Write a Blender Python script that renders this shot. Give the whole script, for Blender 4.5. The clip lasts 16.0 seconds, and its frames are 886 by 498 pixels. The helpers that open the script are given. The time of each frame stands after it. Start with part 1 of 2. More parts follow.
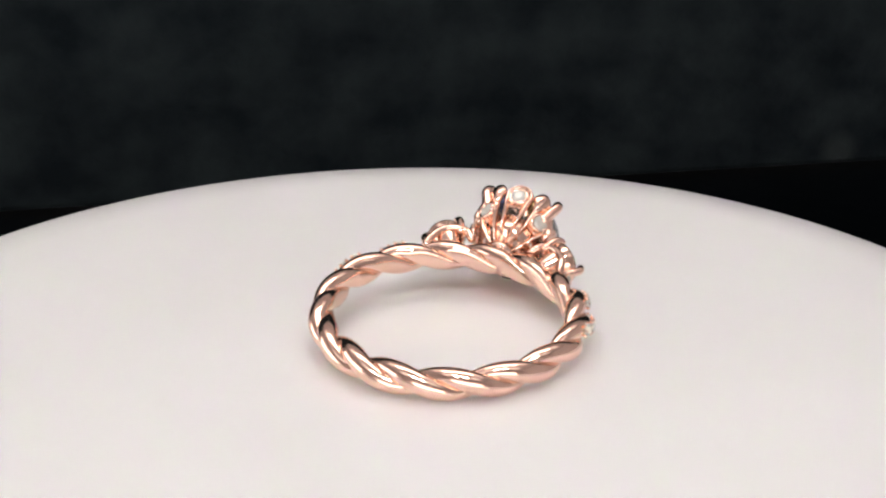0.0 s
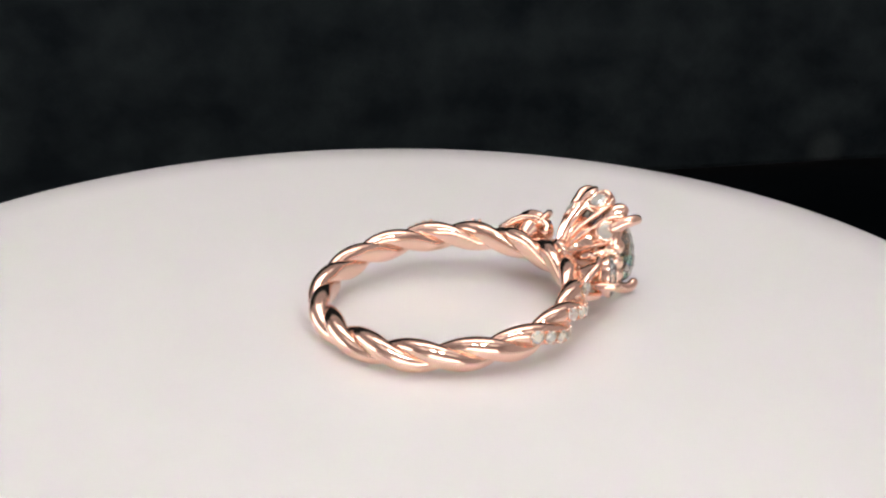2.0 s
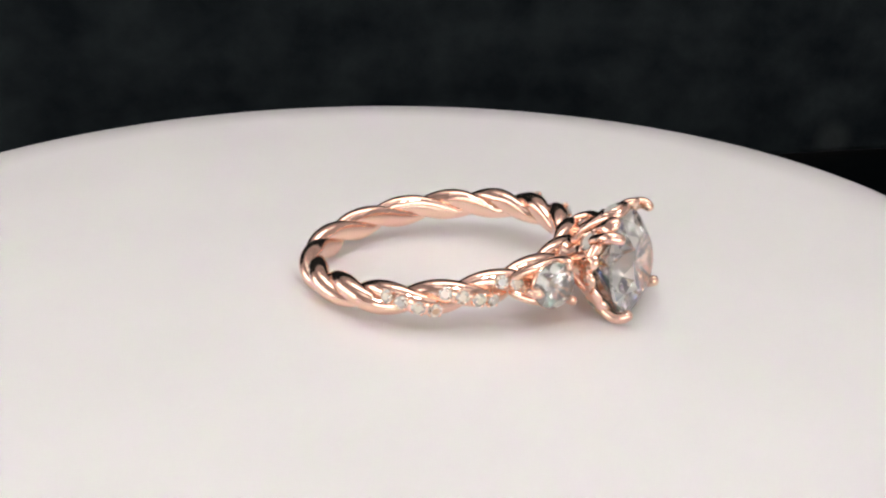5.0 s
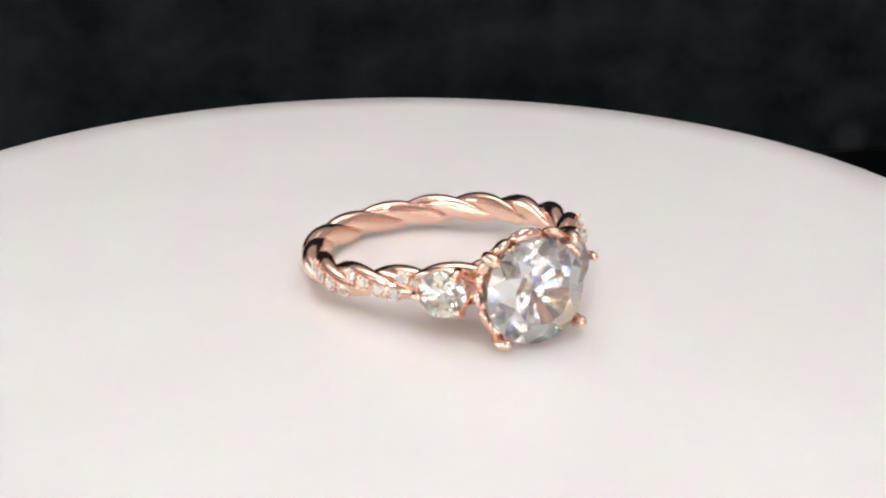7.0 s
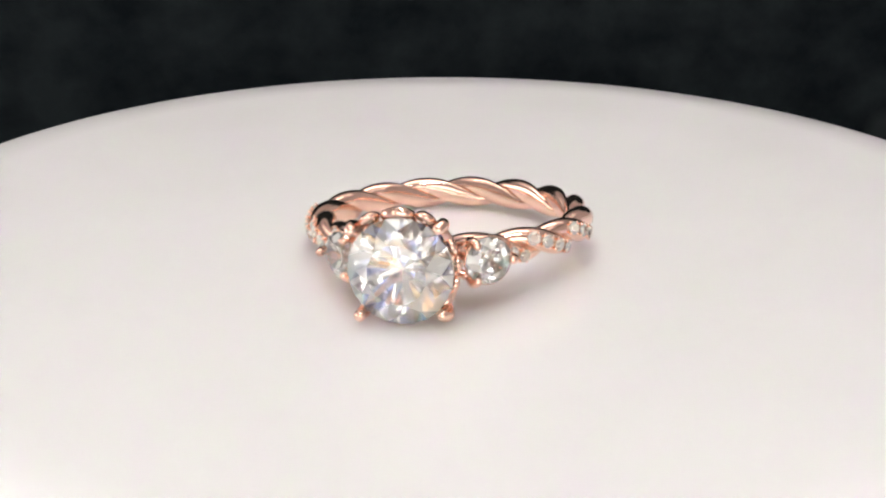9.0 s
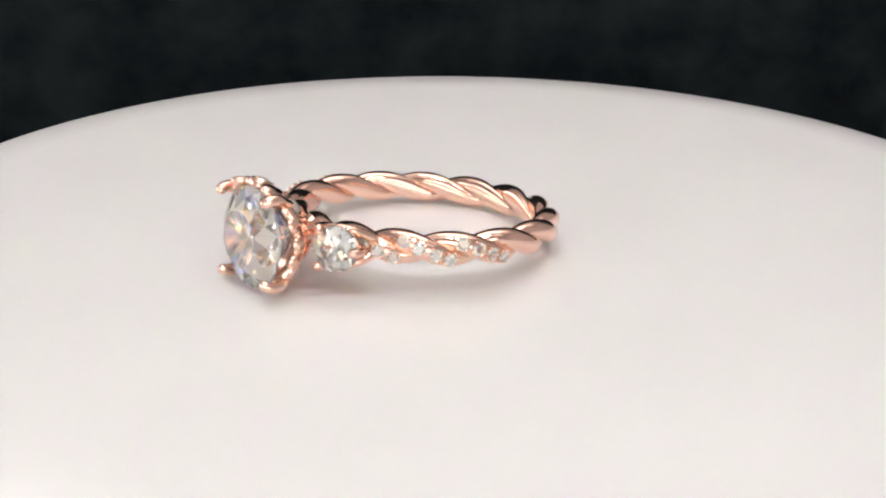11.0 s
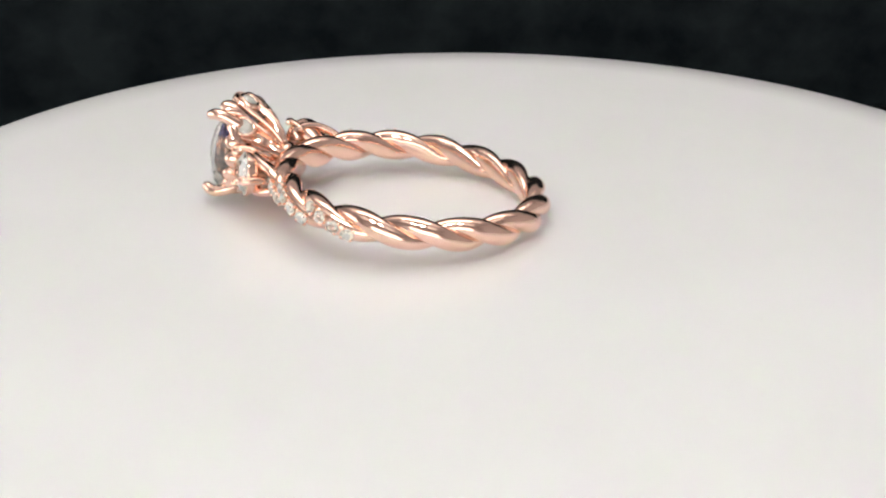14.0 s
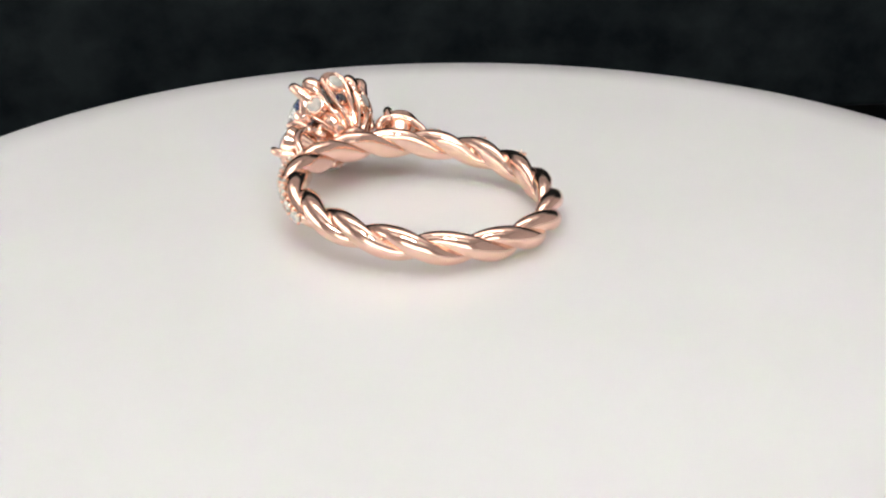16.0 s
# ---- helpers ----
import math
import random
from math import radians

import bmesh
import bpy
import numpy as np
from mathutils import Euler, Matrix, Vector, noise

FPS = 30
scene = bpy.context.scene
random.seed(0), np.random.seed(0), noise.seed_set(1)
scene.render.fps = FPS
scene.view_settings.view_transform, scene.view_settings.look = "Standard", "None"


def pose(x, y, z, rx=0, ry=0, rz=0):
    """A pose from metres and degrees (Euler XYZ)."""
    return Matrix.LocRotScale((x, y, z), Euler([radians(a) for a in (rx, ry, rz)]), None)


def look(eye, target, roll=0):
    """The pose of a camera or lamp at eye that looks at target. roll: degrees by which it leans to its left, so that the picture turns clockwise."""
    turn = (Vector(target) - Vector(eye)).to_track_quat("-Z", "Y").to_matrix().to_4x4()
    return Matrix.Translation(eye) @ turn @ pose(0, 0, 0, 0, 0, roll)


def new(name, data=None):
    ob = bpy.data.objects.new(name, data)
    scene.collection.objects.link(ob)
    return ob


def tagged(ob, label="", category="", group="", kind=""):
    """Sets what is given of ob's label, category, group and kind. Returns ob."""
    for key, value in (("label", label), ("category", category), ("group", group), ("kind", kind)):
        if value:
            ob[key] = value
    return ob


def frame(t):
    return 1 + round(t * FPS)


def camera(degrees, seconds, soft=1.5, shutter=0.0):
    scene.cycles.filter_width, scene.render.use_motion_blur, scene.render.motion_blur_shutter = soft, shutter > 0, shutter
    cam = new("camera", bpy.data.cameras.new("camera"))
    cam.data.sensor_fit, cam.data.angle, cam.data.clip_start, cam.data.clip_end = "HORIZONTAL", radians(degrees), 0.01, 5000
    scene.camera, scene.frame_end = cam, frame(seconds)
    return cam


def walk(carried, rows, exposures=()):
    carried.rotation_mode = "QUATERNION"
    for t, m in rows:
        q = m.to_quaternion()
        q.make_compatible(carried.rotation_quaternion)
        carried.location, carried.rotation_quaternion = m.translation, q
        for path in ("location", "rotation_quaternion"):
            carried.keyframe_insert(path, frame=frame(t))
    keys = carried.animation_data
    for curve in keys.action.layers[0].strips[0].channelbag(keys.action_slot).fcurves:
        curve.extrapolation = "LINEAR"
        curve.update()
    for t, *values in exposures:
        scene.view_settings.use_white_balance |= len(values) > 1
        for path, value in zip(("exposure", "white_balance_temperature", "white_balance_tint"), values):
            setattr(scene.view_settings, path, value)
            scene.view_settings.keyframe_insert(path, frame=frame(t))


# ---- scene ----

# ---- camera ----
MM = 0.001
cam = camera(36.51, 16.0, soft=2.2)
PATH = [
    (0, -3.15, -91.18, 44.97, 68.454, -0.233, -2.388),
    (0.5, -2.96, -91.68, 44.46, 68.353, -0.382, -2.281),
    (1, -2.69, -92.40, 43.96, 68.485, -0.394, -2.366),
    (1.5, -2.10, -93.24, 43.42, 68.701, -0.349, -2.629),
    (2, -1.93, -93.75, 42.80, 68.820, -0.315, -2.624),
    (2.5, -1.59, -94.09, 41.75, 69.076, -0.268, -2.623),
    (3, -1.23, -94.34, 40.65, 69.102, -0.243, -2.555),
    (3.5, -1.05, -94.69, 39.87, 69.222, -0.166, -2.453),
    (4, -0.89, -95.26, 39.14, 69.231, -0.139, -2.346),
    (4.2, -0.78, -95.56, 38.79, 69.181, -0.173, -2.326),
    (6.3, -0.18, -99.02, 38.32, 69.210, -0.204, -1.414),
    (6.5, -0.34, -99.16, 38.33, 69.229, -0.211, -1.350),
    (7, -0.76, -99.55, 38.31, 69.232, -0.253, -1.288),
    (7.5, -0.89, -99.77, 38.37, 69.077, -0.332, -1.170),
    (8, -0.93, -100.10, 38.23, 69.024, -0.313, -0.933),
    (8.5, -1.32, -100.46, 37.81, 69.009, -0.244, -0.472),
    (8.7, -1.51, -100.60, 37.60, 68.926, -0.217, -0.251),
    (10.8, 0.12, -99.98, 37.62, 68.495, -0.664, 0.997),
    (11, 0.52, -99.83, 37.85, 68.547, -0.668, 1.025),
    (11.5, 1.30, -99.52, 38.19, 68.470, -0.641, 1.251),
    (12, 1.60, -98.76, 38.97, 68.068, -0.686, 1.612),
    (12.5, 2.10, -97.47, 39.60, 67.618, -0.592, 1.916),
    (13, 2.72, -96.58, 39.44, 66.992, -0.331, 2.218),
    (13.5, 3.27, -96.01, 39.59, 66.844, -0.270, 2.559),
    (14, 3.66, -95.57, 39.03, 66.552, -0.347, 2.757),
    (14.5, 3.56, -94.86, 38.98, 66.553, -0.324, 2.747),
    (15, 3.20, -94.24, 38.96, 66.519, -0.182, 2.401),
    (15.5, 2.77, -93.94, 39.09, 66.602, -0.021, 1.978),
    (16, 2.33, -93.37, 39.20, 66.553, -0.008, 1.734),
]
walk(cam, [(t, pose(x * MM, y * MM, z * MM, a, b, c)) for t, x, y, z, a, b, c in PATH],
     exposures=[(0.0, -0.15, 6500, 12), (3.5, -0.25, 6500, 12), (7.0, -0.1, 6500, 11), (11.5, -0.12, 6500, 11), (13.5, -0.14, 6430, 8), (16.0, -0.16, 6380, 7)])

# the plate turns evenly; the ring lies on it
SPIN = -18.593                      # degrees a second
RING_X, RING_Y, RING_Z = 1.405, 3.002, 2.35    # band's middle on the plate, mm
RING_TURN, RING_TILT, RING_ROLL = 63.856, 5.75, 3.051          # degrees
PLATE_R, PLATE_X, PLATE_Y = 49.10, -0.24, -2.24     # the plate sits a little off its axle

# ---- world and light ----
world = bpy.data.worlds.new("room_light")
world.use_nodes = True
scene.world = world
world.node_tree.nodes["Background"].inputs[0].default_value = (0.75, 0.8, 0.9, 1)
world.node_tree.nodes["Background"].inputs[1].default_value = 0.05


# ---- materials ----
def material(name):
    m = bpy.data.materials.new(name)
    m.use_nodes = True
    nt = m.node_tree
    return m, nt, nt.nodes["Principled BSDF"]


def noise_mix(nt, bsdf, low, high, scale, stretch=(1, 1, 1), detail=5.0, rough=None, bump=0.0, bump_scale=None, lo=0.35, hi=0.65):
    """Base colour between two tones by a noise at real size, with optional roughness range and relief."""
    N, L = nt.nodes, nt.links
    tc = N.new("ShaderNodeTexCoord")
    mp = N.new("ShaderNodeMapping")
    mp.inputs["Scale"].default_value = stretch
    L.new(tc.outputs["Object"], mp.inputs["Vector"])
    nz = N.new("ShaderNodeTexNoise")
    nz.inputs["Scale"].default_value, nz.inputs["Detail"].default_value = scale, detail
    L.new(mp.outputs["Vector"], nz.inputs["Vector"])
    rm = N.new("ShaderNodeValToRGB")
    rm.color_ramp.elements[0].position, rm.color_ramp.elements[1].position = lo, hi
    rm.color_ramp.elements[0].color, rm.color_ramp.elements[1].color = (*low, 1), (*high, 1)
    L.new(nz.outputs["Fac"], rm.inputs["Fac"])
    L.new(rm.outputs["Color"], bsdf.inputs["Base Color"])
    if rough:
        mr = N.new("ShaderNodeMapRange")
        mr.inputs["To Min"].default_value, mr.inputs["To Max"].default_value = rough
        L.new(nz.outputs["Fac"], mr.inputs["Value"])
        L.new(mr.outputs["Result"], bsdf.inputs["Roughness"])
    if bump:
        n2 = N.new("ShaderNodeTexNoise")
        n2.inputs["Scale"].default_value, n2.inputs["Detail"].default_value = bump_scale or scale * 6, 4.0
        L.new(mp.outputs["Vector"], n2.inputs["Vector"])
        bp = N.new("ShaderNodeBump")
        bp.inputs["Strength"].default_value, bp.inputs["Distance"].default_value = 1.0, bump
        L.new(n2.outputs["Fac"], bp.inputs["Height"])
        L.new(bp.outputs["Normal"], bsdf.inputs["Normal"])


def make_gold():
    m, nt, b = material("polished_rose_gold")
    b.inputs["Metallic"].default_value = 1.0
    noise_mix(nt, b, (0.94, 0.637, 0.51), (0.955, 0.667, 0.54), 700, rough=(0.10, 0.16), bump=0.000004, bump_scale=1200)
    return m


def make_gem(name, ior, tint, milk):
    """Clear cut stone; milk: share of painted white standing for light its facets return."""
    m, nt, b = material(name)
    N, L = nt.nodes, nt.links
    N.remove(b)
    g, d, mix = N.new("ShaderNodeBsdfGlass"), N.new("ShaderNodeBsdfTranslucent"), N.new("ShaderNodeMixShader")
    g.inputs["Color"].default_value, g.inputs["IOR"].default_value, g.inputs["Roughness"].default_value = (*tint, 1), ior, 0.0
    w, both = N.new("ShaderNodeBsdfDiffuse"), N.new("ShaderNodeMixShader")
    d.inputs["Color"].default_value = w.inputs["Color"].default_value = (0.93 * tint[0], 0.93 * tint[1], 0.91 * tint[2], 1)
    both.inputs[0].default_value = 0.55
    L.new(d.outputs[0], both.inputs[1])
    L.new(w.outputs[0], both.inputs[2])
    mix.inputs[0].default_value = milk
    L.new(g.outputs[0], mix.inputs[1])
    L.new(both.outputs[0], mix.inputs[2])
    L.new(mix.outputs[0], N["Material Output"].inputs["Surface"])
    return m


def make_plate():
    m, nt, b = material("white_satin_acrylic")
    noise_mix(nt, b, (0.806, 0.777, 0.774), (0.83, 0.80, 0.797), 60, rough=(0.14, 0.22), bump=0.000006, bump_scale=900)
    nt.nodes["Mapping"].inputs["Location"].default_value = (0.371, 0.613, 0.2347)
    b.inputs["Specular IOR Level"].default_value = 0.4
    # light spreads a few millimetres inside the white acrylic
    b.inputs["Subsurface Weight"].default_value = 1.0
    b.inputs["Subsurface Radius"].default_value = (0.9, 1.0, 0.85)
    b.inputs["Subsurface Scale"].default_value = 7 * MM
    return m


def plain(name, low, high, scale, rough=(0.5, 0.7), bump=0.0, stretch=(1, 1, 1), lo=0.35, hi=0.65, metal=0.0):
    m, nt, b = material(name)
    b.inputs["Metallic"].default_value = metal
    noise_mix(nt, b, low, high, scale, stretch, rough=rough, bump=bump, lo=lo, hi=hi)
    return m


def glow(name, colour, strength):
    m, nt, b = material(name)
    b.inputs["Base Color"].default_value = (0.8, 0.8, 0.8, 1)
    b.inputs["Emission Color"].default_value = (*colour, 1)
    b.inputs["Emission Strength"].default_value = strength
    return m


GOLD = make_gold()
GEM = make_gem("colourless_cut_stone", 2.42, (1.0, 0.995, 0.99), 0.05)
# fire painted in: facets tinted blue, orange or green stand for split light
PAINTED_FIRE = [GEM] + [make_gem("stone_facet", n, c, k) for n, c, k in ((1.80, (1.0, 0.99, 0.975), 0.07), (1.68, (1.0, 0.985, 0.96), 0.20), (2.42, (0.97, 1.0, 0.985), 0.05),
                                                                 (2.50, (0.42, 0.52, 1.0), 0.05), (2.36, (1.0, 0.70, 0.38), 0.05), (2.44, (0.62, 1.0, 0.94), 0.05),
                                                                 (2.42, (1.0, 0.985, 0.975), 0.55), (2.42, (0.97, 0.98, 1.0), 0.28))]   # the last two: crown facets whitened for returned light
SMALL_GEM = make_gem("small_cut_stone", 2.42, (0.995, 0.995, 0.985), 0.45)
# sparkle painted in: small-stone facets differ in tint and whiteness
SMALL_PAINTED_FIRE = [SMALL_GEM] + [make_gem("small_stone_facet", n, c, k) for n, c, k in ((2.46, (0.88, 0.95, 1.0), 0.62), (2.38, (1.0, 0.98, 0.92), 0.9), (2.42, (0.94, 0.97, 1.0), 0.10),
                                                                           (2.40, (1.0, 0.86, 0.70), 0.45))]
PLATE = make_plate()
EDGE = plain("plate_edge_plastic", (0.62, 0.61, 0.60), (0.70, 0.69, 0.68), 80, rough=(0.3, 0.45))
BLACK_CLOTH = plain("black_cloth", (0.0022, 0.0044, 0.0062), (0.0125, 0.0165, 0.0185), 55, rough=(0.8, 0.95), bump=0.0006, stretch=(1, 1, 1.2))
BLACK_CLOTH.node_tree.nodes["Principled BSDF"].inputs["Specular IOR Level"].default_value = 0.12
N, L = BLACK_CLOTH.node_tree.nodes, BLACK_CLOTH.node_tree.links


def lint_smudge(x, z, wide):
    """A pale dusty patch on the cloth."""
    geo, dist, fall, mix = N.new("ShaderNodeTexCoord"), N.new("ShaderNodeVectorMath"), N.new("ShaderNodeMapRange"), N.new("ShaderNodeMix")
    dist.operation = "DISTANCE"
    dist.inputs[1].default_value = (x * MM, 0, z * MM)
    L.new(geo.outputs["Object"], dist.inputs[0])
    fall.inputs["From Min"].default_value, fall.inputs["From Max"].default_value = wide * MM, wide * 0.4 * MM
    fall.inputs["To Min"].default_value, fall.inputs["To Max"].default_value = 0.0, 0.6
    L.new(dist.outputs["Value"], fall.inputs["Value"])
    mix.data_type = "RGBA"
    b = N["Principled BSDF"]
    L.new(b.inputs["Base Color"].links[0].from_socket, mix.inputs[6])
    mix.inputs[7].default_value = (0.026, 0.030, 0.031, 1)
    L.new(fall.outputs["Result"], mix.inputs[0])
    L.new(mix.outputs[2], b.inputs["Base Color"])


lint_smudge(121, 6.0, 6.5)
BLACK_TOP = plain("black_table_laminate", (0.0006, 0.0012, 0.0018), (0.0012, 0.0020, 0.0028), 30, rough=(0.6, 0.8), bump=0.0001)
BLACK_TOP.node_tree.nodes["Principled BSDF"].inputs["Specular IOR Level"].default_value = 0.02
BLACK_PLASTIC = plain("black_plastic", (0.018, 0.018, 0.019), (0.028, 0.028, 0.03), 90, rough=(0.35, 0.5))
ROOM_PAINT = plain("dim_room_paint", (0.72, 0.68, 0.68), (0.78, 0.74, 0.74), 1.5, rough=(0.7, 0.85))
LAMP_METAL = plain("grey_lamp_housing", (0.25, 0.25, 0.26), (0.32, 0.32, 0.33), 60, rough=(0.35, 0.5), metal=0.6)
FILL_WINDOW_GLOW = glow("glowing_fill_pane", (1.0, 0.985, 0.94), 2.9)
CEILING_FILL_GLOW = glow("ceiling_fill_diffuser", (1.0, 0.95, 0.93), 1.1)
LAMP_GLOW = glow("lit_lamp_diffuser", (1.0, 0.935, 0.88), 5.5)
SPOT_GLOW = glow("lit_led_lens", (0.945, 1.0, 0.92), 62)


# ---- mesh tools ----
def part(name, bm, mat, parent=None, label="", smooth=True):
    """Link a bmesh, in millimetres, as one mesh object under a thing or part."""
    bmesh.ops.recalc_face_normals(bm, faces=bm.faces)
    bmesh.ops.scale(bm, vec=(MM, MM, MM), verts=bm.verts)
    me = bpy.data.meshes.new(name)
    bm.to_mesh(me)
    bm.free()
    if smooth:
        for p in me.polygons:
            p.use_smooth = True
    me.materials.append(mat)
    ob = new(name, me)
    ob.parent = parent
    if label:
        ob["label"] = label
    return ob


def catmull(pts, n):
    """A smooth curve through points, n steps to each piece."""
    P = [Vector(p) for p in pts]
    P = [2 * P[0] - P[1]] + P + [2 * P[-1] - P[-2]]
    out = []
    for i in range(1, len(P) - 2):
        a, b, c, d = P[i - 1], P[i], P[i + 1], P[i + 2]
        for k in range(n):
            s = k / n
            out.append(0.5 * (2 * b + (c - a) * s + (2 * a - 5 * b + 4 * c - d) * s * s + (3 * b - a - 3 * c + d) * s ** 3))
    out.append(P[-2].copy())
    return out


def tube(bm, path, radii, sides=14, closed=False, round_ends=True):
    """A tube along a path; radii: one number or one for each point."""
    n = len(path)
    if not hasattr(radii, "__len__"):
        radii = [radii] * n
    path, radii = list(path), list(radii)
    if round_ends and not closed:
        for end in (0, 1):
            a, b = (path[0], path[1]) if end == 0 else (path[-1], path[-2])
            r = radii[0] if end == 0 else radii[-1]
            d = (a - b).normalized()
            caps = [(a + d * r * math.sin(x), r * math.cos(x)) for x in (0.5, 0.95, 1.3, 1.52)]
            for p, q in caps:
                if end == 0:
                    path.insert(0, p), radii.insert(0, q)
                else:
                    path.append(p), radii.append(q)
    n = len(path)
    rings, side = [], None
    for i, p in enumerate(path):
        a = path[(i - 1) % n] if closed or i else path[i]
        b = path[(i + 1) % n] if closed or i < n - 1 else path[i]
        t = (b - a).normalized()
        if side is None:
            side = t.orthogonal().normalized()
        side = (side - t * side.dot(t)).normalized()
        up = t.cross(side)
        rings.append([bm.verts.new(p + radii[i] * (math.cos(2 * math.pi * k / sides) * side + math.sin(2 * math.pi * k / sides) * up)) for k in range(sides)])
    for i in range(n if closed else n - 1):
        A, B = rings[i], rings[(i + 1) % n]
        for k in range(sides):
            bm.faces.new((A[k], A[(k + 1) % sides], B[(k + 1) % sides], B[k]))
    if not closed:
        bm.faces.new(rings[0][::-1])
        bm.faces.new(rings[-1])


def lathe(bm, profile, place=None, seg=48, caps=True):
    """Turn a profile of (radius, height) about the z axis, then place it."""
    place = place or Matrix.Identity(4)
    rings = [[bm.verts.new(place @ Vector((r * math.cos(2 * math.pi * k / seg), r * math.sin(2 * math.pi * k / seg), h))) for k in range(seg)] for r, h in profile]
    for A, B in zip(rings, rings[1:]):
        for k in range(seg):
            bm.faces.new((A[k], A[(k + 1) % seg], B[(k + 1) % seg], B[k]))
    if caps:
        bm.faces.new(rings[0][::-1])
        bm.faces.new(rings[-1])


def ball(bm, centre, r, u=10, v=6):
    bmesh.ops.create_uvsphere(bm, u_segments=u, v_segments=v, radius=r, matrix=Matrix.Translation(centre))


def block(bm, x0, y0, z0, x1, y1, z1, bevel=0.0):
    made = bmesh.ops.create_cube(bm, size=1.0)["verts"]
    for v in made:
        v.co = Vector((x0 + (v.co.x + 0.5) * (x1 - x0), y0 + (v.co.y + 0.5) * (y1 - y0), z0 + (v.co.z + 0.5) * (z1 - z0)))
    if bevel:
        es = list({e for v in made for e in v.link_edges})
        bmesh.ops.bevel(bm, geom=es, offset=bevel, segments=2, affect="EDGES", profile=0.5)


def paint_fire(ob, seed, shares, tints=None, below=-0.2):
    """Give the facets of a stone different tints, painting in its fire and glints."""
    pick = random.Random(seed)
    me = ob.data
    for m in (tints or PAINTED_FIRE)[1:]:
        me.materials.append(m)
    axis, mid = Vector(me.polygons[0].normal), sum((v.co for v in me.vertices), Vector()) / len(me.vertices)
    for p in me.polygons:
        if p.normal.dot(axis) < below:                # pavilion facets, or all of them
            p.material_index = pick.choices(range(len(shares)), shares)[0]
        elif p.index and not tints:                   # crown and girdle
            p.material_index = pick.choices((0, 7, 8), (54, 23, 23))[0]


def frame_at(origin, normal, along):
    """A matrix whose z is the normal and whose x lies near 'along'."""
    z = Vector(normal).normalized()
    x = (Vector(along) - z * Vector(along).dot(z)).normalized()
    y = z.cross(x)
    m = Matrix((x, y, z)).transposed().to_4x4()
    m.translation = origin
    return m


def brilliant(bm, r, place, crown=0.30, pavilion=0.86, table=0.57, girdle=0.03, folds=8):
    """A round brilliant cut, girdle at height 0, table up; sizes as shares of the radius."""
    def P(rad, ang, h):
        return bm.verts.new(place @ Vector((r * rad * math.cos(ang), r * rad * math.sin(ang), r * h)))
    n = folds
    st = 2 * math.pi / n
    T = [P(table, st * k, crown) for k in range(n)]
    S = [P(0.80, st * (k + 0.5), crown * 0.52) for k in range(n)]
    G = [P(1.0, st * k / 2, girdle) for k in range(2 * n)]
    g = [P(1.0, st * k / 2, -girdle) for k in range(2 * n)]
    cut = random.Random(17)                                                 # hand-set facets are never quite even
    M = [P(0.26 + cut.uniform(-0.03, 0.03), st * (k + 0.5 + cut.uniform(-0.12, 0.12)), -pavilion * 0.77) for k in range(n)]
    H = [P(0.64 + cut.uniform(-0.05, 0.05), st * (k + 0.5 + cut.uniform(-0.15, 0.15)), -pavilion * (0.405 + cut.uniform(-0.012, 0.012))) for k in range(n)]       # break in the lower half facets
    c = P(0.0, 0, -pavilion)
    bm.faces.new(T)
    for k in range(n):
        j = (k + 1) % n
        bm.faces.new((T[k], S[k], T[j]))                              # star
        bm.faces.new((T[k], S[(k - 1) % n], G[2 * k], S[k]))           # kite
        a, b2, d = G[2 * k], G[2 * k + 1], G[(2 * k + 2) % (2 * n)]
        bm.faces.new((S[k], a, b2))
        bm.faces.new((S[k], b2, d))
        e, f2, h2 = g[2 * k], g[2 * k + 1], g[(2 * k + 2) % (2 * n)]
        bm.faces.new((M[k], H[k], e))
        bm.faces.new((H[k], f2, e))
        bm.faces.new((M[k], h2, H[k]))
        bm.faces.new((H[k], h2, f2))
        bm.faces.new((M[(k - 1) % n], M[k], e))
        bm.faces.new((c, M[k], M[(k - 1) % n]))
    for k in range(2 * n):
        j = (k + 1) % (2 * n)
        bm.faces.new((G[k], g[k], g[j], G[j]))


# ---- the setting: table, back wall, room ----
TABLE_Z, WALL_Y = -70.5, 236.6


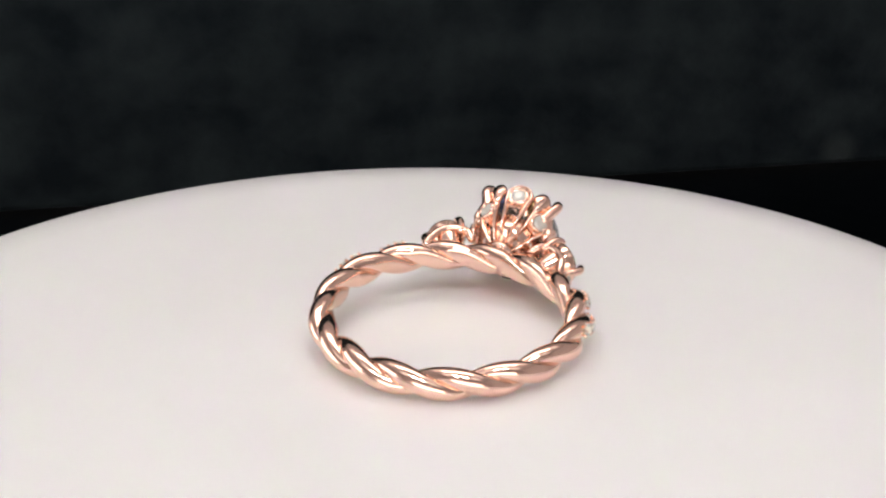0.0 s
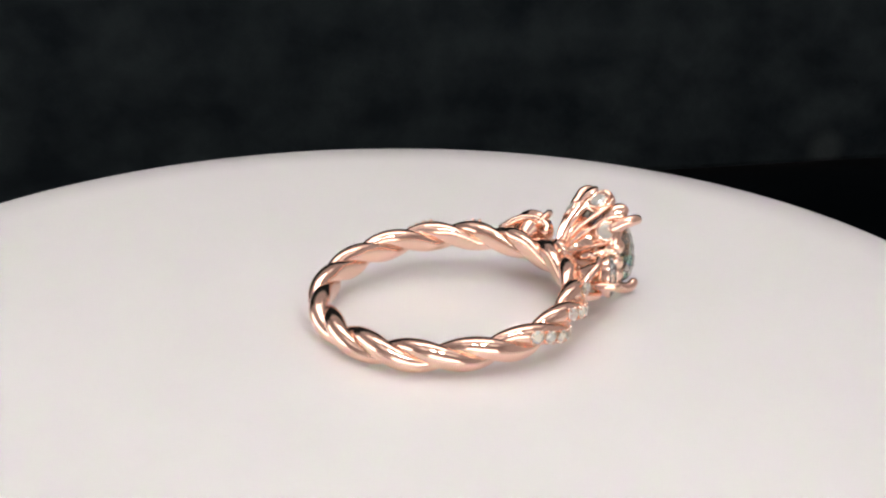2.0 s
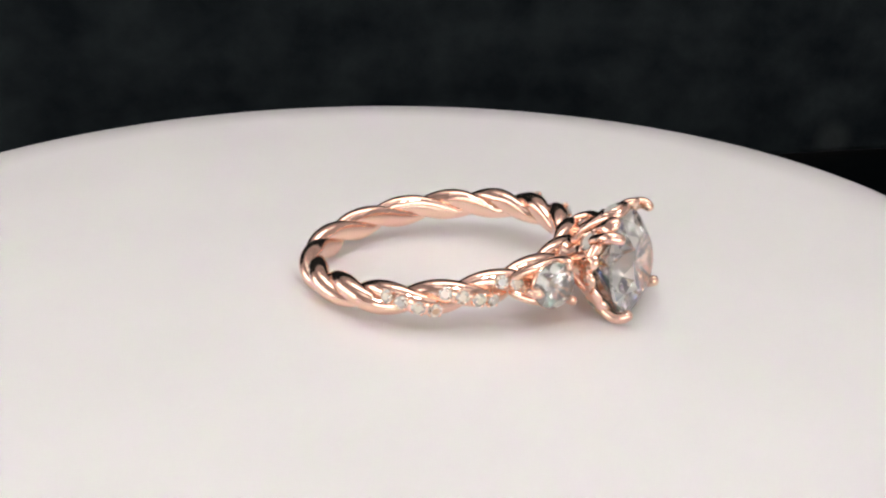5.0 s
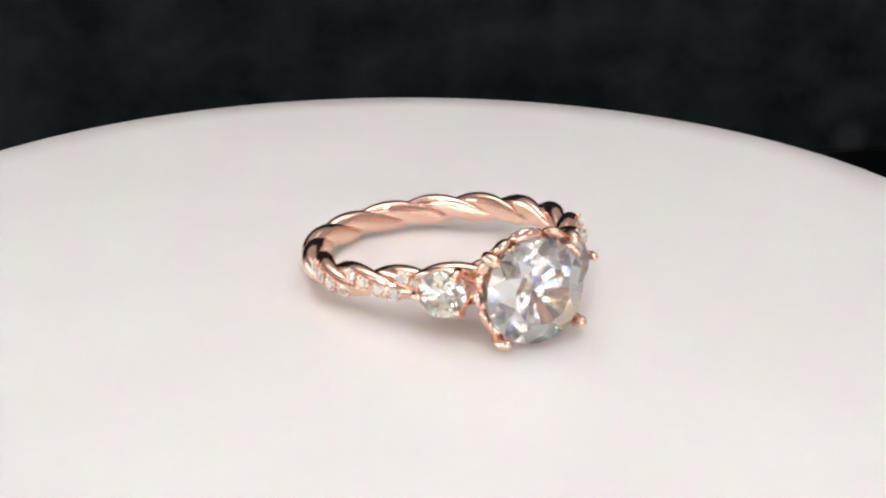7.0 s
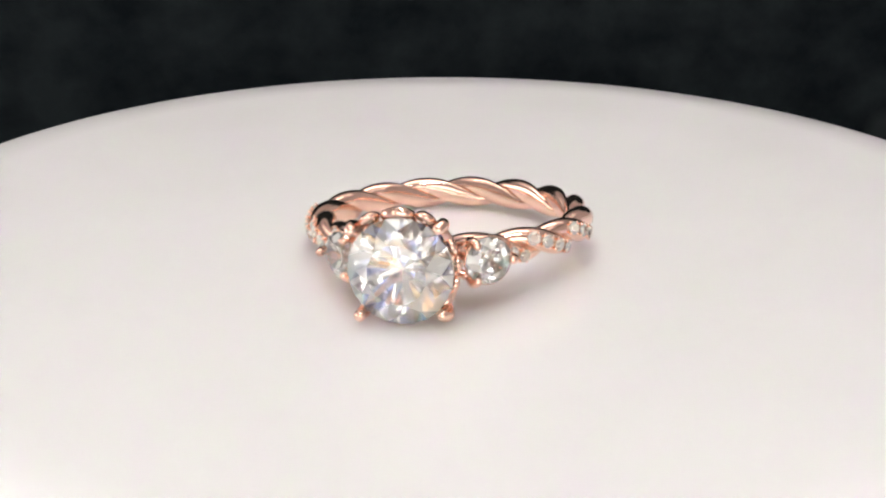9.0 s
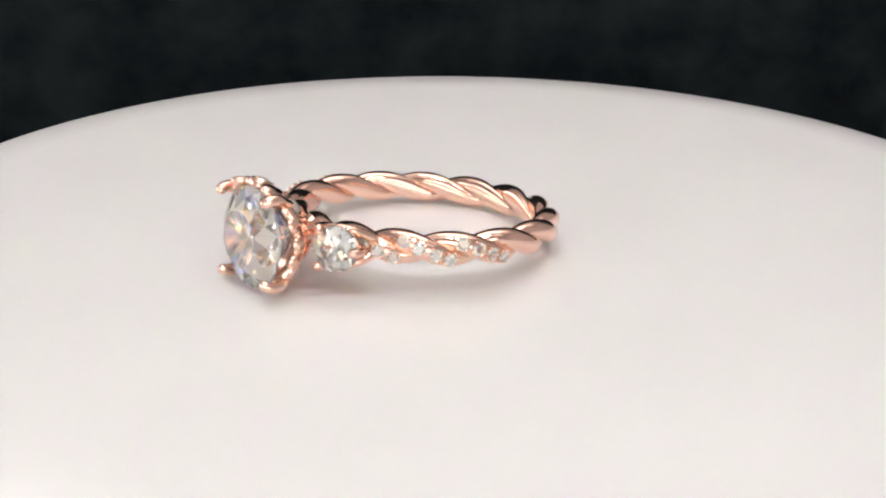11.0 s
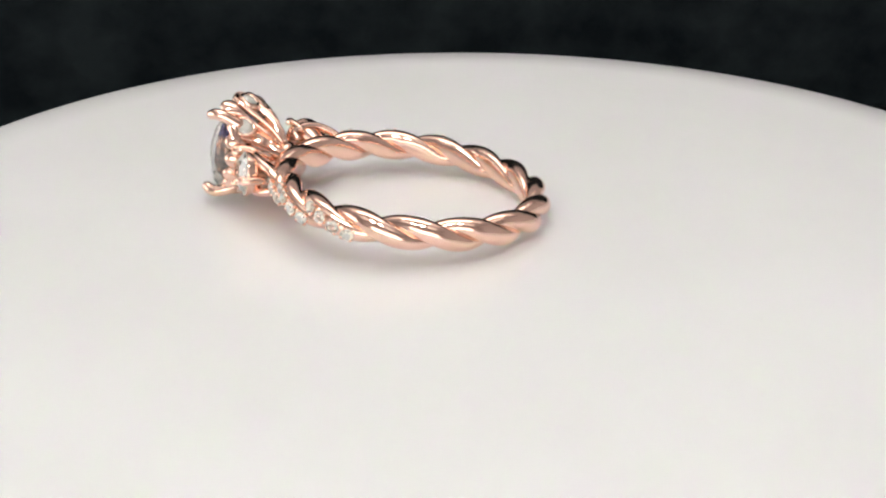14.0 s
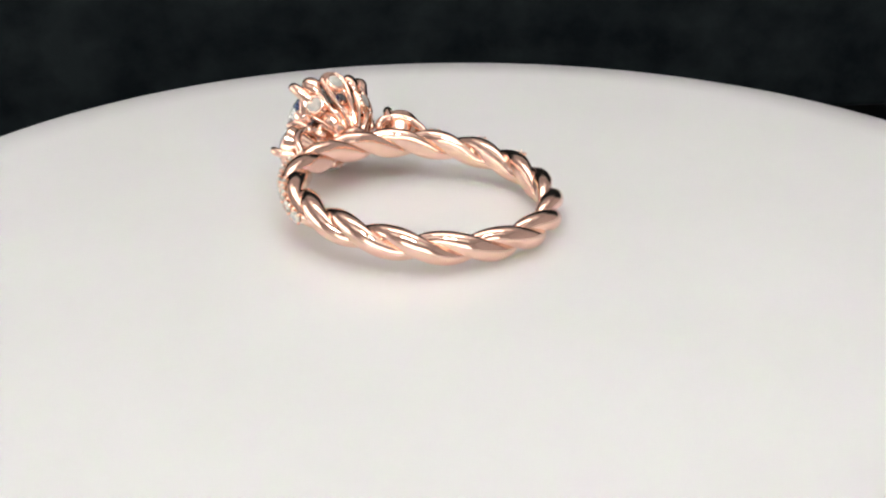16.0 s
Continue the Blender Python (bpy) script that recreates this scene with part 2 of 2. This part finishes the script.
def setting():
    bm = bmesh.new()
    block(bm, -290, -135, TABLE_Z - 25, 290, WALL_Y + 70, TABLE_Z, 2)
    tagged(part("table_top", bm, BLACK_TOP, smooth=False), "black laminate table top under the turntable", "table", kind="structure")
    for x in (-265, 265):
        for y in (-115, WALL_Y + 15):
            bm = bmesh.new()
            block(bm, x - 15, y - 15, -800, x + 15, y + 15, TABLE_Z - 25, 2)
            tagged(part("table_leg", bm, BLACK_PLASTIC, smooth=False), "black square table leg", "table leg", kind="structure")
    bm = bmesh.new()
    block(bm, -270, 0, 2.5, 270, 12, 260, 1.5)
    for x in (-255, 255):
        block(bm, x - 9, 1, 0, x + 9, 11, 3)
    board = part("backdrop", bm, BLACK_CLOTH, smooth=False)
    board.matrix_world = pose(0, WALL_Y * MM, TABLE_Z * MM, 0, 0, 8.5)
    tagged(board, "black cloth-covered backdrop board standing behind the turntable", "backdrop", kind="structure")
    for name, b in (("wall_north", (-1800, 1600, -800, 1800, 1700, 1700)), ("wall_south", (-1800, -1700, -800, 1800, -1600, 1700)),
                    ("wall_east", (1800, -1700, -800, 1900, 1700, 1700)), ("wall_west", (-1900, -1700, -800, -1800, 1700, 1700)),
                    ("floor", (-1900, -1700, -900, 1900, 1700, -800)), ("ceiling", (-1900, -1700, 1700, 1900, 1700, 1800))):
        bm = bmesh.new()
        block(bm, *b)
        tagged(part(name, bm, ROOM_PAINT, smooth=False), "dim plain painted " + name.split("_")[0] + " of the room", name.split("_")[0], kind="structure")


# added fill light out of view: glowing window-shaped panel that brightens the stones
def window(name, wall):
    e = new(name)
    tagged(e, "wide glowing window-shaped fill panel, unseen, added to brighten the stones", "window", kind="structure")
    e.matrix_world = wall
    x, lo, hi = 900, -330, 560
    bm = bmesh.new()
    for a in ((-x - 50, lo - 50, x + 50, lo), (-x - 50, hi, x + 50, hi + 50), (-x - 50, lo, -x, hi), (x, lo, x + 50, hi), (-20, lo, 20, hi)):
        block(bm, a[0], 0.5, a[1], a[2], 40, a[3], 3)
    part("fill_window_frame", bm, LAMP_METAL, e, smooth=False)
    for k in (-1, 1):
        bm = bmesh.new()
        block(bm, min(k * 20, k * x), 8, lo, max(k * 20, k * x), 14, hi)
        part("pane", bm, FILL_WINDOW_GLOW, e, "bright frosted fill pane", smooth=False)


# unseen ceiling panel, added to raise the room's ambient light and reflections
def ceiling_fill(x, y):
    e = new("ceiling_fill")
    tagged(e, "square glowing ceiling panel with a white diffuser, unseen, added as fill", "ceiling light", group="ceiling lights")
    e.matrix_world = pose(x * MM, y * MM, 1.7)
    bm = bmesh.new()
    block(bm, -310, -310, -26, 310, 310, 0, 4)
    part("frame", bm, LAMP_METAL, e, "grey metal frame", smooth=False)
    bm = bmesh.new()
    block(bm, -295, -295, -31, 295, 295, -24, 1)
    part("diffuser", bm, CEILING_FILL_GLOW, e, "glowing white diffuser", smooth=False)
    return e


def light_panel():
    e = new("light_panel")
    tagged(e, "wide flat lit lamp panel hung above the turntable", "lamp")
    e.matrix_world = pose(0, 65 * MM, 290 * MM, 0, 0, 0)
    w, d = 240, 80
    bm = bmesh.new()
    block(bm, -w / 2 - 8, -d / 2 - 8, 2, w / 2 + 8, d / 2 + 8, 18, 3)
    part("housing", bm, LAMP_METAL, e, "grey metal lamp housing", smooth=False)
    bm = bmesh.new()
    block(bm, -w / 2, -d / 2, -2, w / 2, d / 2, 1.5, 0.5)
    part("diffuser", bm, LAMP_GLOW, e, "glowing white diffuser", smooth=False)
    bm = bmesh.new()
    tube(bm, [Vector((0, 0, 12)), Vector((0, 0, 200)), Vector((0, 0, 1690 - 290))], 6, 12)
    part("arm", bm, LAMP_METAL, e)
    return e


def spot_lamp(x, y, z, r):
    e = new("led_spot")
    tagged(e, "small bright lit spot lamp above the turntable", "lamp", group="spot lamps")
    e.matrix_world = look((x * MM, y * MM, z * MM), (0, 0, 0))
    bm = bmesh.new()
    lathe(bm, [(r * 0.9, 4.5), (r * 1.5, 5), (r * 1.6, 60), (r * 0.5, 66)], seg=32)
    part("housing", bm, BLACK_PLASTIC, e, "black plastic lamp housing")
    bm = bmesh.new()
    lathe(bm, [(r, 4), (r, 3.2), (r * 0.6, 2.2), (r * 0.05, 2)], seg=32)
    part("lens", bm, SPOT_GLOW, e, "bright lit lens")
    up = e.matrix_world.inverted() @ Vector((x * MM, y * MM, 1.7))
    bm = bmesh.new()
    tube(bm, [Vector((0, 0, 50)), up / MM], 4, 10)
    part("rod", bm, LAMP_METAL, e, "thin grey hanging rod")
    return e


# ---- turntable ----
def turntable():
    e = new("turntable")
    tagged(e, "turntable with a round white satin plate turning on a black base", "turntable")
    e.matrix_world = pose(0, 0, TABLE_Z * MM)
    h = -TABLE_Z - 8.2
    bm = bmesh.new()
    lathe(bm, [(38, 2.0), (40, 3), (41, 6), (41, h - 12), (39, h - 9), (20, h - 8), (16, h - 7), (16, h - 1)], seg=64)
    body = part("base", bm, BLACK_PLASTIC, e, "black plastic base")
    for k in range(3):
        bm = bmesh.new()
        a = 2 * math.pi * k / 3
        lathe(bm, [(4, 0), (4, 2.2)], Matrix.Translation((28 * math.cos(a), 28 * math.sin(a), 0)), 16)
        part("rubber_foot", bm, BLACK_PLASTIC, body)
    R, off = PLATE_R, Matrix.Translation((PLATE_X, PLATE_Y, 0))
    bm = bmesh.new()
    prof = [(0.02, 0.0), (R * 0.3, 0.0), (R * 0.6, 0.0), (R * 0.9, 0.0), (R - 0.35, 0.0), (R - 0.12, -0.08), (R, -0.35), (R, -2.6), (R - 0.2, -2.8), (0.02, -2.8)]
    lathe(bm, prof, off, seg=192)
    top = part("plate", bm, PLATE, e, "round white satin plastic plate")
    bm = bmesh.new()
    lathe(bm, [(R - 2, -2.85), (R - 1.5, -3.2), (R - 1.5, -7.6), (R - 2.5, -8.0), (15, -8.0), (15, -9.2)], off, seg=128, caps=False)
    part("rim", bm, EDGE, top, "grey-white moulded rim under the plate")
    return e, top


# ---- the ring, built about its band's middle, head along +x ----
BAND_R = 9.62
TWIST_R, TWIST_Z = 0.46, 0.53              # the twist is flatter across than it is high
STRAND_IN, STRAND_WIDE = 0.72, 0.80
INSIDE = BAND_R - 0.70               # the inside of the band is rounded off for comfort
LOBES = 16


def phase(u):
    """Angle of the first strand round the band's core at azimuth u (radians)."""
    return -LOBES / 2 * (u - radians(1.5) - sway(u)) + math.pi / 2


def sway(u):
    """The twist is a little uneven round the band."""
    return radians(3.5) * math.cos(u - radians(270))


def shank(u):
    """The band swells a little where it carries stones."""
    off = abs((math.degrees(u) + 180) % 360 - 180) - 68
    return BAND_R + 0.22 * math.exp(-(off / 27) ** 2)


def strand_frame(u, k):
    """Centre, outward direction and width direction of strand k at azimuth u."""
    a = phase(u) + k * math.pi
    rad, up = Vector((math.cos(u), math.sin(u), 0)), Vector((0, 0, 1))
    c = (shank(u) + TWIST_R * math.cos(a)) * rad + TWIST_Z * math.sin(a) * up
    du = 0.002
    a2 = phase(u + du) + k * math.pi
    nxt = (shank(u + du) + TWIST_R * math.cos(a2)) * Vector((math.cos(u + du), math.sin(u + du), 0)) + TWIST_Z * math.sin(a2) * up
    e = TWIST_Z * math.cos(a) * rad + TWIST_R * math.sin(a) * up
    t = (nxt - c).normalized()
    e = (e - t * e.dot(t)).normalized()
    return c, e, t.cross(e), t


def inside(p):
    """Press what stands further in than the band's bore back towards it."""
    r = math.hypot(p.x, p.y)
    if r >= INSIDE:
        return p
    f = (INSIDE - (INSIDE - r) * 0.4) / r
    return Vector((p.x * f, p.y * f, p.z))


def strand(k):
    bm = bmesh.new()
    turns = 1 if LOBES % 2 == 0 else 2
    n, sides = 420 * turns, 24
    rings = []
    for i in range(n):
        u = 2 * math.pi * turns * i / n
        c, e, w, t = strand_frame(u, k)
        rings.append([bm.verts.new(inside(c + STRAND_IN * math.cos(2 * math.pi * j / sides) * e + STRAND_WIDE * math.sin(2 * math.pi * j / sides) * w)) for j in range(sides)])
    for i in range(n):
        A, B = rings[i], rings[(i + 1) % n]
        for j in range(sides):
            bm.faces.new((A[j], A[(j + 1) % sides], B[(j + 1) % sides], B[j]))
    return bm


# head: places as (height along +x, distance from the head's axis, sideways) at an angle about +x
HEAD_ROLL = 0.0485


def head_point(ang, D, r, s=0.0):
    a = ang + HEAD_ROLL
    return Vector((D, r * math.cos(a) - s * math.sin(a), r * math.sin(a) + s * math.cos(a)))


def cup(q):
    """Tulip profile of the petals: (height, radius) for q from base to lip."""
    pts = ((10.8, 1.0), (11.9, 2.25), (13.05, 3.1), (14.2, 3.72), (15.35, 4.2))
    x = min(max(q, 0), 1) * (len(pts) - 1)
    i = min(int(x), len(pts) - 2)
    f = x - i
    p = [pts[max(i - 1, 0)], pts[i], pts[i + 1], pts[min(i + 2, len(pts) - 1)]]
    return tuple(0.5 * (2 * p[1][c] + (p[2][c] - p[0][c]) * f + (2 * p[0][c] - 5 * p[1][c] + 4 * p[2][c] - p[3][c]) * f * f + (3 * p[1][c] - p[0][c] - 3 * p[2][c] + p[3][c]) * f ** 3) for c in (0, 1))


def cup_normal(ang, q):
    (d0, r0), (d1, r1) = cup(q - 0.03), cup(q + 0.03)
    a = ang + HEAD_ROLL
    radial = Vector((0, math.cos(a), math.sin(a)))
    n = radial * (d1 - d0) - Vector((1, 0, 0)) * (r1 - r0)
    return n.normalized()


def petal(ring, ang, top, q_stone, wide, stone_r, thick=0.20):
    """A spoon-shaped petal with a raised rim and hollow middle, holding a small stone near its lip."""
    def at(q, s, lift=0.0):
        D, r = cup(q)
        return head_point(ang, D, r, s) + cup_normal(ang, q) * lift
    hq = 0.21
    qc = top - hq                      # where the rounded lip begins
    cols = [-1, -0.97, -0.90, -0.80, -0.68, -0.52, -0.28, 0, 0.28, 0.52, 0.68, 0.80, 0.90, 0.97, 1]
    qs = [qc * k / 11 for k in range(11)] + [qc + hq * math.sin(math.pi / 2 * k / 8) for k in range(8)] + [top - 0.002]

    def half(q):
        if q <= qc:
            x = q / qc
            return 0.30 + (wide - 0.30) * (1.25 * x - 0.25 * x * x)
        return wide * math.sqrt(max(0.003, 1 - ((q - qc) / hq) ** 2))

    def lift(q, s):
        rim = math.exp(-((abs(s) - 0.80) / 0.17) ** 2)
        lip = max(0.0, (q - qc) / hq) ** 3
        edge = -0.22 * max(0.0, (abs(s) - 0.9) / 0.1) ** 2
        return thick * max(rim, lip) - 0.16 * (1 - s * s) * (1 - lip) + edge
    bm = bmesh.new()
    up = [[bm.verts.new(at(q, s * half(q), lift(q, s))) for s in cols] for q in qs]
    low = [[bm.verts.new(at(q, s * half(q) * 0.96, -0.38)) for s in cols] for q in qs]
    n, m = len(qs), len(cols)
    end = q_stone - (stone_r + 0.12) / 4.9        # the petal is open from its foot to the bezel

    def gap(a, b):
        return 0 <= a < n - 1 and 0 <= b < m - 1 and abs(cols[b] + cols[b + 1]) < 1.2 and qs[a] > 0.16 and qs[a + 1] < end
    for a in range(n - 1):
        for b in range(m - 1):
            if gap(a, b):
                for da, db, p, q in ((0, -1, (a, b), (a + 1, b)), (0, 1, (a, b + 1), (a + 1, b + 1)), (-1, 0, (a, b), (a, b + 1)), (1, 0, (a + 1, b), (a + 1, b + 1))):
                    if not gap(a + da, b + db):
                        bm.faces.new((up[p[0]][p[1]], up[q[0]][q[1]], low[q[0]][q[1]], low[p[0]][p[1]]))
                continue
            bm.faces.new((up[a][b], up[a][b + 1], up[a + 1][b + 1], up[a + 1][b]))
            bm.faces.new((low[a][b + 1], low[a][b], low[a + 1][b], low[a + 1][b + 1]))
        bm.faces.new((up[a][0], up[a + 1][0], low[a + 1][0], low[a][0]))
        bm.faces.new((up[a + 1][-1], up[a][-1], low[a][-1], low[a + 1][-1]))
    for b in range(m - 1):
        bm.faces.new((up[0][b + 1], up[0][b], low[0][b], low[0][b + 1]))
        bm.faces.new((up[-1][b], up[-1][b + 1], low[-1][b + 1], low[-1][b]))
    # bezel collar
    nrm = cup_normal(ang, q_stone)
    place = frame_at(at(q_stone, 0, 0.12), nrm, (1, 0, 0))
    lathe(bm, [(stone_r + 0.26, -0.30), (stone_r + 0.24, 0.06), (stone_r + 0.17, 0.17), (stone_r + 0.05, 0.18), (stone_r - 0.03, 0.10), (stone_r - 0.10, -0.05), (0.05, -0.12)], place, 28, caps=False)
    ob = part("petal", bm, GOLD, ring)
    bm = bmesh.new()
    brilliant(bm, stone_r, frame_at(at(q_stone, 0, 0.24), nrm, (1, 0, 0)), crown=0.30, pavilion=0.34)
    part("accent_stone", bm, SMALL_GEM, ob, "small round colourless stone", smooth=False)
    return ob


def claw(ring, ang, lift=0.0):
    bm = bmesh.new()
    pts = [head_point(ang, 13.75, 3.55), head_point(ang, 14.3, 3.95), head_point(ang, 14.9, 4.25 + 0.7 * lift), head_point(ang, 15.4, 4.24 + lift), head_point(ang, 15.78, 4.05 + lift)]
    path = catmull(pts, 5)
    n = len(path)
    tube(bm, path, [0.50 - 0.10 * i / (n - 1) for i in range(n)], 14)
    part("claw", bm, GOLD, ring)


def scallop(ring, ang, D, r, wide=0.78, deep=0.42, tall=1.0):
    """A rounded lobe of the scalloped rim round the centre stone, its back running down into the cup."""
    bm = bmesh.new()
    bmesh.ops.create_uvsphere(bm, u_segments=18, v_segments=12, radius=1.0)
    a = ang + HEAD_ROLL
    rad, side, up = Vector((0, math.cos(a), math.sin(a))), Vector((0, -math.sin(a), math.cos(a))), Vector((1, 0, 0))
    lean = (up + rad * 0.45).normalized()
    out = (rad - lean * rad.dot(lean)).normalized()
    for v in bm.verts:
        x, y, z = v.co
        taper = 0.75 + 0.25 * z if z < 0 else 1.0
        v.co = up * D + rad * r + side * (x * wide * taper) + out * (y * deep) + lean * (z * (tall if z > 0 else tall * 1.2))
    part("scallop", bm, GOLD, ring)


def side_setting(ring, sgn):
    az, face = sgn * radians(24.5), sgn * radians(24.5 + 9)
    out = Vector((math.cos(face), math.sin(face), 0))               # the stone looks this way
    away = Vector((-math.sin(face), math.cos(face), 0)) * sgn      # along the band, away from the head
    up = Vector((0, 0, 1))
    seat = Vector((math.cos(az), math.sin(az), 0)) * 12.75 - out * 12.75

    def at(a, r, z):
        return seat + out * r + away * a + up * z
    R, rad = 1.66, 12.75
    bm = bmesh.new()
    lathe(bm, [(0.35, 10.3 - rad), (0.75, 10.9 - rad), (1.20, 11.9 - rad), (R - 0.02, 12.65 - rad), (R + 0.05, 12.72 - rad), (R + 0.07, 12.55 - rad), (1.30, 11.8 - rad), (0.9, 10.8 - rad), (0.5, 10.2 - rad)],
          frame_at(seat + out * rad, out, away), 32, caps=False)
    for z in (-1, 1):
        tube(bm, catmull([at(2.1, 10.7, z * 0.55), at(1.6, 11.2, z * 0.9), at(0.8, 11.75, z * 1.2), at(-0.2, 11.95, z * 1.32), at(-1.1, 11.8, z * 1.22), at(-1.65, 11.4, z * 1.0), at(-1.8, 10.8, z * 0.75)], 6), 0.34, 12)
    body = part("side_setting", bm, GOLD, ring, "open rose gold cup with arched rails")
    for a, z in ((-1.12, 1.36), (-1.12, -1.36), (1.72, 0.0)):
        bm = bmesh.new()
        tube(bm, catmull([at(a * 0.9, 11.6, z * 0.9), at(a * 1.06, 12.5, z * 1.06), at(a * 1.04, 13.05, z * 1.04), at(a * 0.92, 13.3, z * 0.92)], 5), [0.33] * 11 + [0.31] * 5, 12)
        part("prong", bm, GOLD, body)
    bm = bmesh.new()
    brilliant(bm, R, frame_at(seat + out * rad, out, away))
    paint_fire(part("side_stone", bm, GEM, body, "round colourless side stone", smooth=False), 5 + sgn, (40, 26, 20, 8, 1, 3, 2))


def pave(ring, sgn, start, stop):
    """Small stones with beads along the outer face of the strands, between two azimuths (degrees)."""
    lobe = math.pi * 2 / LOBES
    for k in (0, 1):
        u = radians(-360.0)
        base = radians(1.5) + (math.pi / 2 + k * math.pi) / (LOBES / 2)   # azimuths at which the strand faces outward
        for j in range(-LOBES, LOBES + 1):
            mid = base + j * 2 * lobe
            mid += sway(mid)
            for tilt in (60, 20, -20, -60):
                u = mid - radians(tilt) / (LOBES / 2)
                deg = math.degrees(u) * sgn
                if not (start < deg < stop):
                    continue
                c, e, w, t = strand_frame(u, k)
                f = -0.85 * math.copysign(1, w.z) * math.asin(max(-1, min(1, e.z)))     # towards the outermost line of the strand
                n = (e * math.cos(f) / STRAND_IN + w * math.sin(f) / STRAND_WIDE).normalized()
                surf = c + e * (STRAND_IN * math.cos(f)) + w * (STRAND_WIDE * math.sin(f)) + n * 0.02
                t = (t - n * t.dot(n)).normalized()
                w = n.cross(t)
                bm = bmesh.new()
                r = 0.50
                brilliant(bm, r, frame_at(surf + n * 0.06, n, t), crown=0.32, pavilion=0.60, girdle=0.05)
                stone = part("pave_stone", bm, SMALL_GEM, ring, smooth=False)
                paint_fire(stone, 11 + int(deg * 7), (18, 26, 32, 18, 6), SMALL_PAINTED_FIRE, 2.0)
                bm = bmesh.new()
                for p, q in ((0.62, 0.75), (-0.62, 0.75), (0.62, -0.75), (-0.62, -0.75)):
                    d = (t * p + w * q).normalized()
                    ball(bm, surf + d * 0.52 + n * 0.02, 0.14, 8, 6)
                part("bead_setting", bm, GOLD, stone, "four tiny gold beads")


def engagement_ring():
    ring = new("engagement_ring")
    tagged(ring, "rose gold twisted-rope ring with clear stones lying on white plate", "ring")
    for k in ((0, 1) if LOBES % 2 == 0 else (0,)):
        part("twisted_strand", strand(k), GOLD, ring, "smooth twisted rose gold strand")
    bm = bmesh.new()
    tube(bm, [Vector((BAND_R * math.cos(x), BAND_R * math.sin(x), 0)) for x in (2 * math.pi * i / 120 for i in range(120))], 0.36, 10, closed=True)
    part("band_core", bm, GOLD, ring)
    bm = bmesh.new()
    turn_x = Matrix.Rotation(math.pi / 2, 4, "Y")
    lathe(bm, [(0.6, 9.9), (1.2, 10.2), (1.35, 10.5), (1.0, 10.8), (1.95, 11.9), (2.72, 12.9), (2.6, 12.95), (1.75, 11.95), (0.3, 11.2)], turn_x, 48, caps=False)
    part("gallery", bm, GOLD, ring, "gold gallery under the head")
    for k in range(8):
        ang = math.pi / 4 * k
        if k == 2:
            petal(ring, ang, 1.0, 0.76, 1.22, 0.62)
        elif k == 6:
            petal(ring, ang, 0.74, 0.50, 1.0, 0.52, 0.12)
        elif k % 2:
            petal(ring, ang, 0.82, 0.56, 1.14, 0.62)
            claw(ring, ang, 0.2 if k < 4 else 0.0)
        else:
            # low saddle rail between two claws, over a side stone
            bm = bmesh.new()
            pts = [head_point(ang + x, D, r) for x, D, r in ((-0.78, 14.2, 3.7), (-0.5, 13.65, 3.45), (-0.2, 13.4, 3.2), (0.2, 13.4, 3.2), (0.5, 13.65, 3.45), (0.78, 14.2, 3.7))]
            tube(bm, catmull(pts, 5), 0.44, 14)
            part("saddle_rail", bm, GOLD, ring)
    for x in (-29, 29):
        scallop(ring, math.pi / 2 + radians(x), 14.6, 3.95)
    for x in (-22, 0, 22):
        for base in (0, math.pi):
            scallop(ring, base + radians(x), 13.35 + 0.25 * abs(x) / 22, 3.45, 0.70, 0.40, 0.75)
    bm = bmesh.new()
    brilliant(bm, 3.66, frame_at(Vector((15.1, 0, 0)), (1, 0, 0), head_point(0.2, 0, 1)), folds=12)
    paint_fire(part("centre_stone", bm, GEM, ring, "large round brilliant-cut colourless stone", smooth=False), 3, (30, 26, 20, 6, 7, 6, 5))
    for s in (-1, 1):
        side_setting(ring, s)
        pave(ring, s, 30, 88)
    return ring


setting()
window("fill_window_1", pose(0, -1.6, 0))
window("fill_window_2", pose(-1.8, 0, 0, 0, 0, -90))
light_panel()
for lx, ly in ((-900, -800), (900, -800), (-900, 700), (900, 700)):
    ceiling_fill(lx, ly)
spot_lamp(-40, -150, 260, 22)
spot_lamp(40, -150, 260, 22)
stand, plate = turntable()
ring = engagement_ring()


# ---- what moves ----
def motions():
    times = [0.5 * k for k in range(33)]
    walk(plate, [(t, pose(0, 0, -TABLE_Z * MM, 0, 0, SPIN * t)) for t in times])
    lie = pose(RING_X * MM, RING_Y * MM, RING_Z * MM, 0, 0, RING_TURN) @ pose(0, 0, 0, 0, -RING_TILT, 0) @ pose(0, 0, 0, RING_ROLL, 0, 0)
    walk(ring, [(t, pose(0, 0, 0, 0, 0, SPIN * t) @ lie) for t in times])


motions()
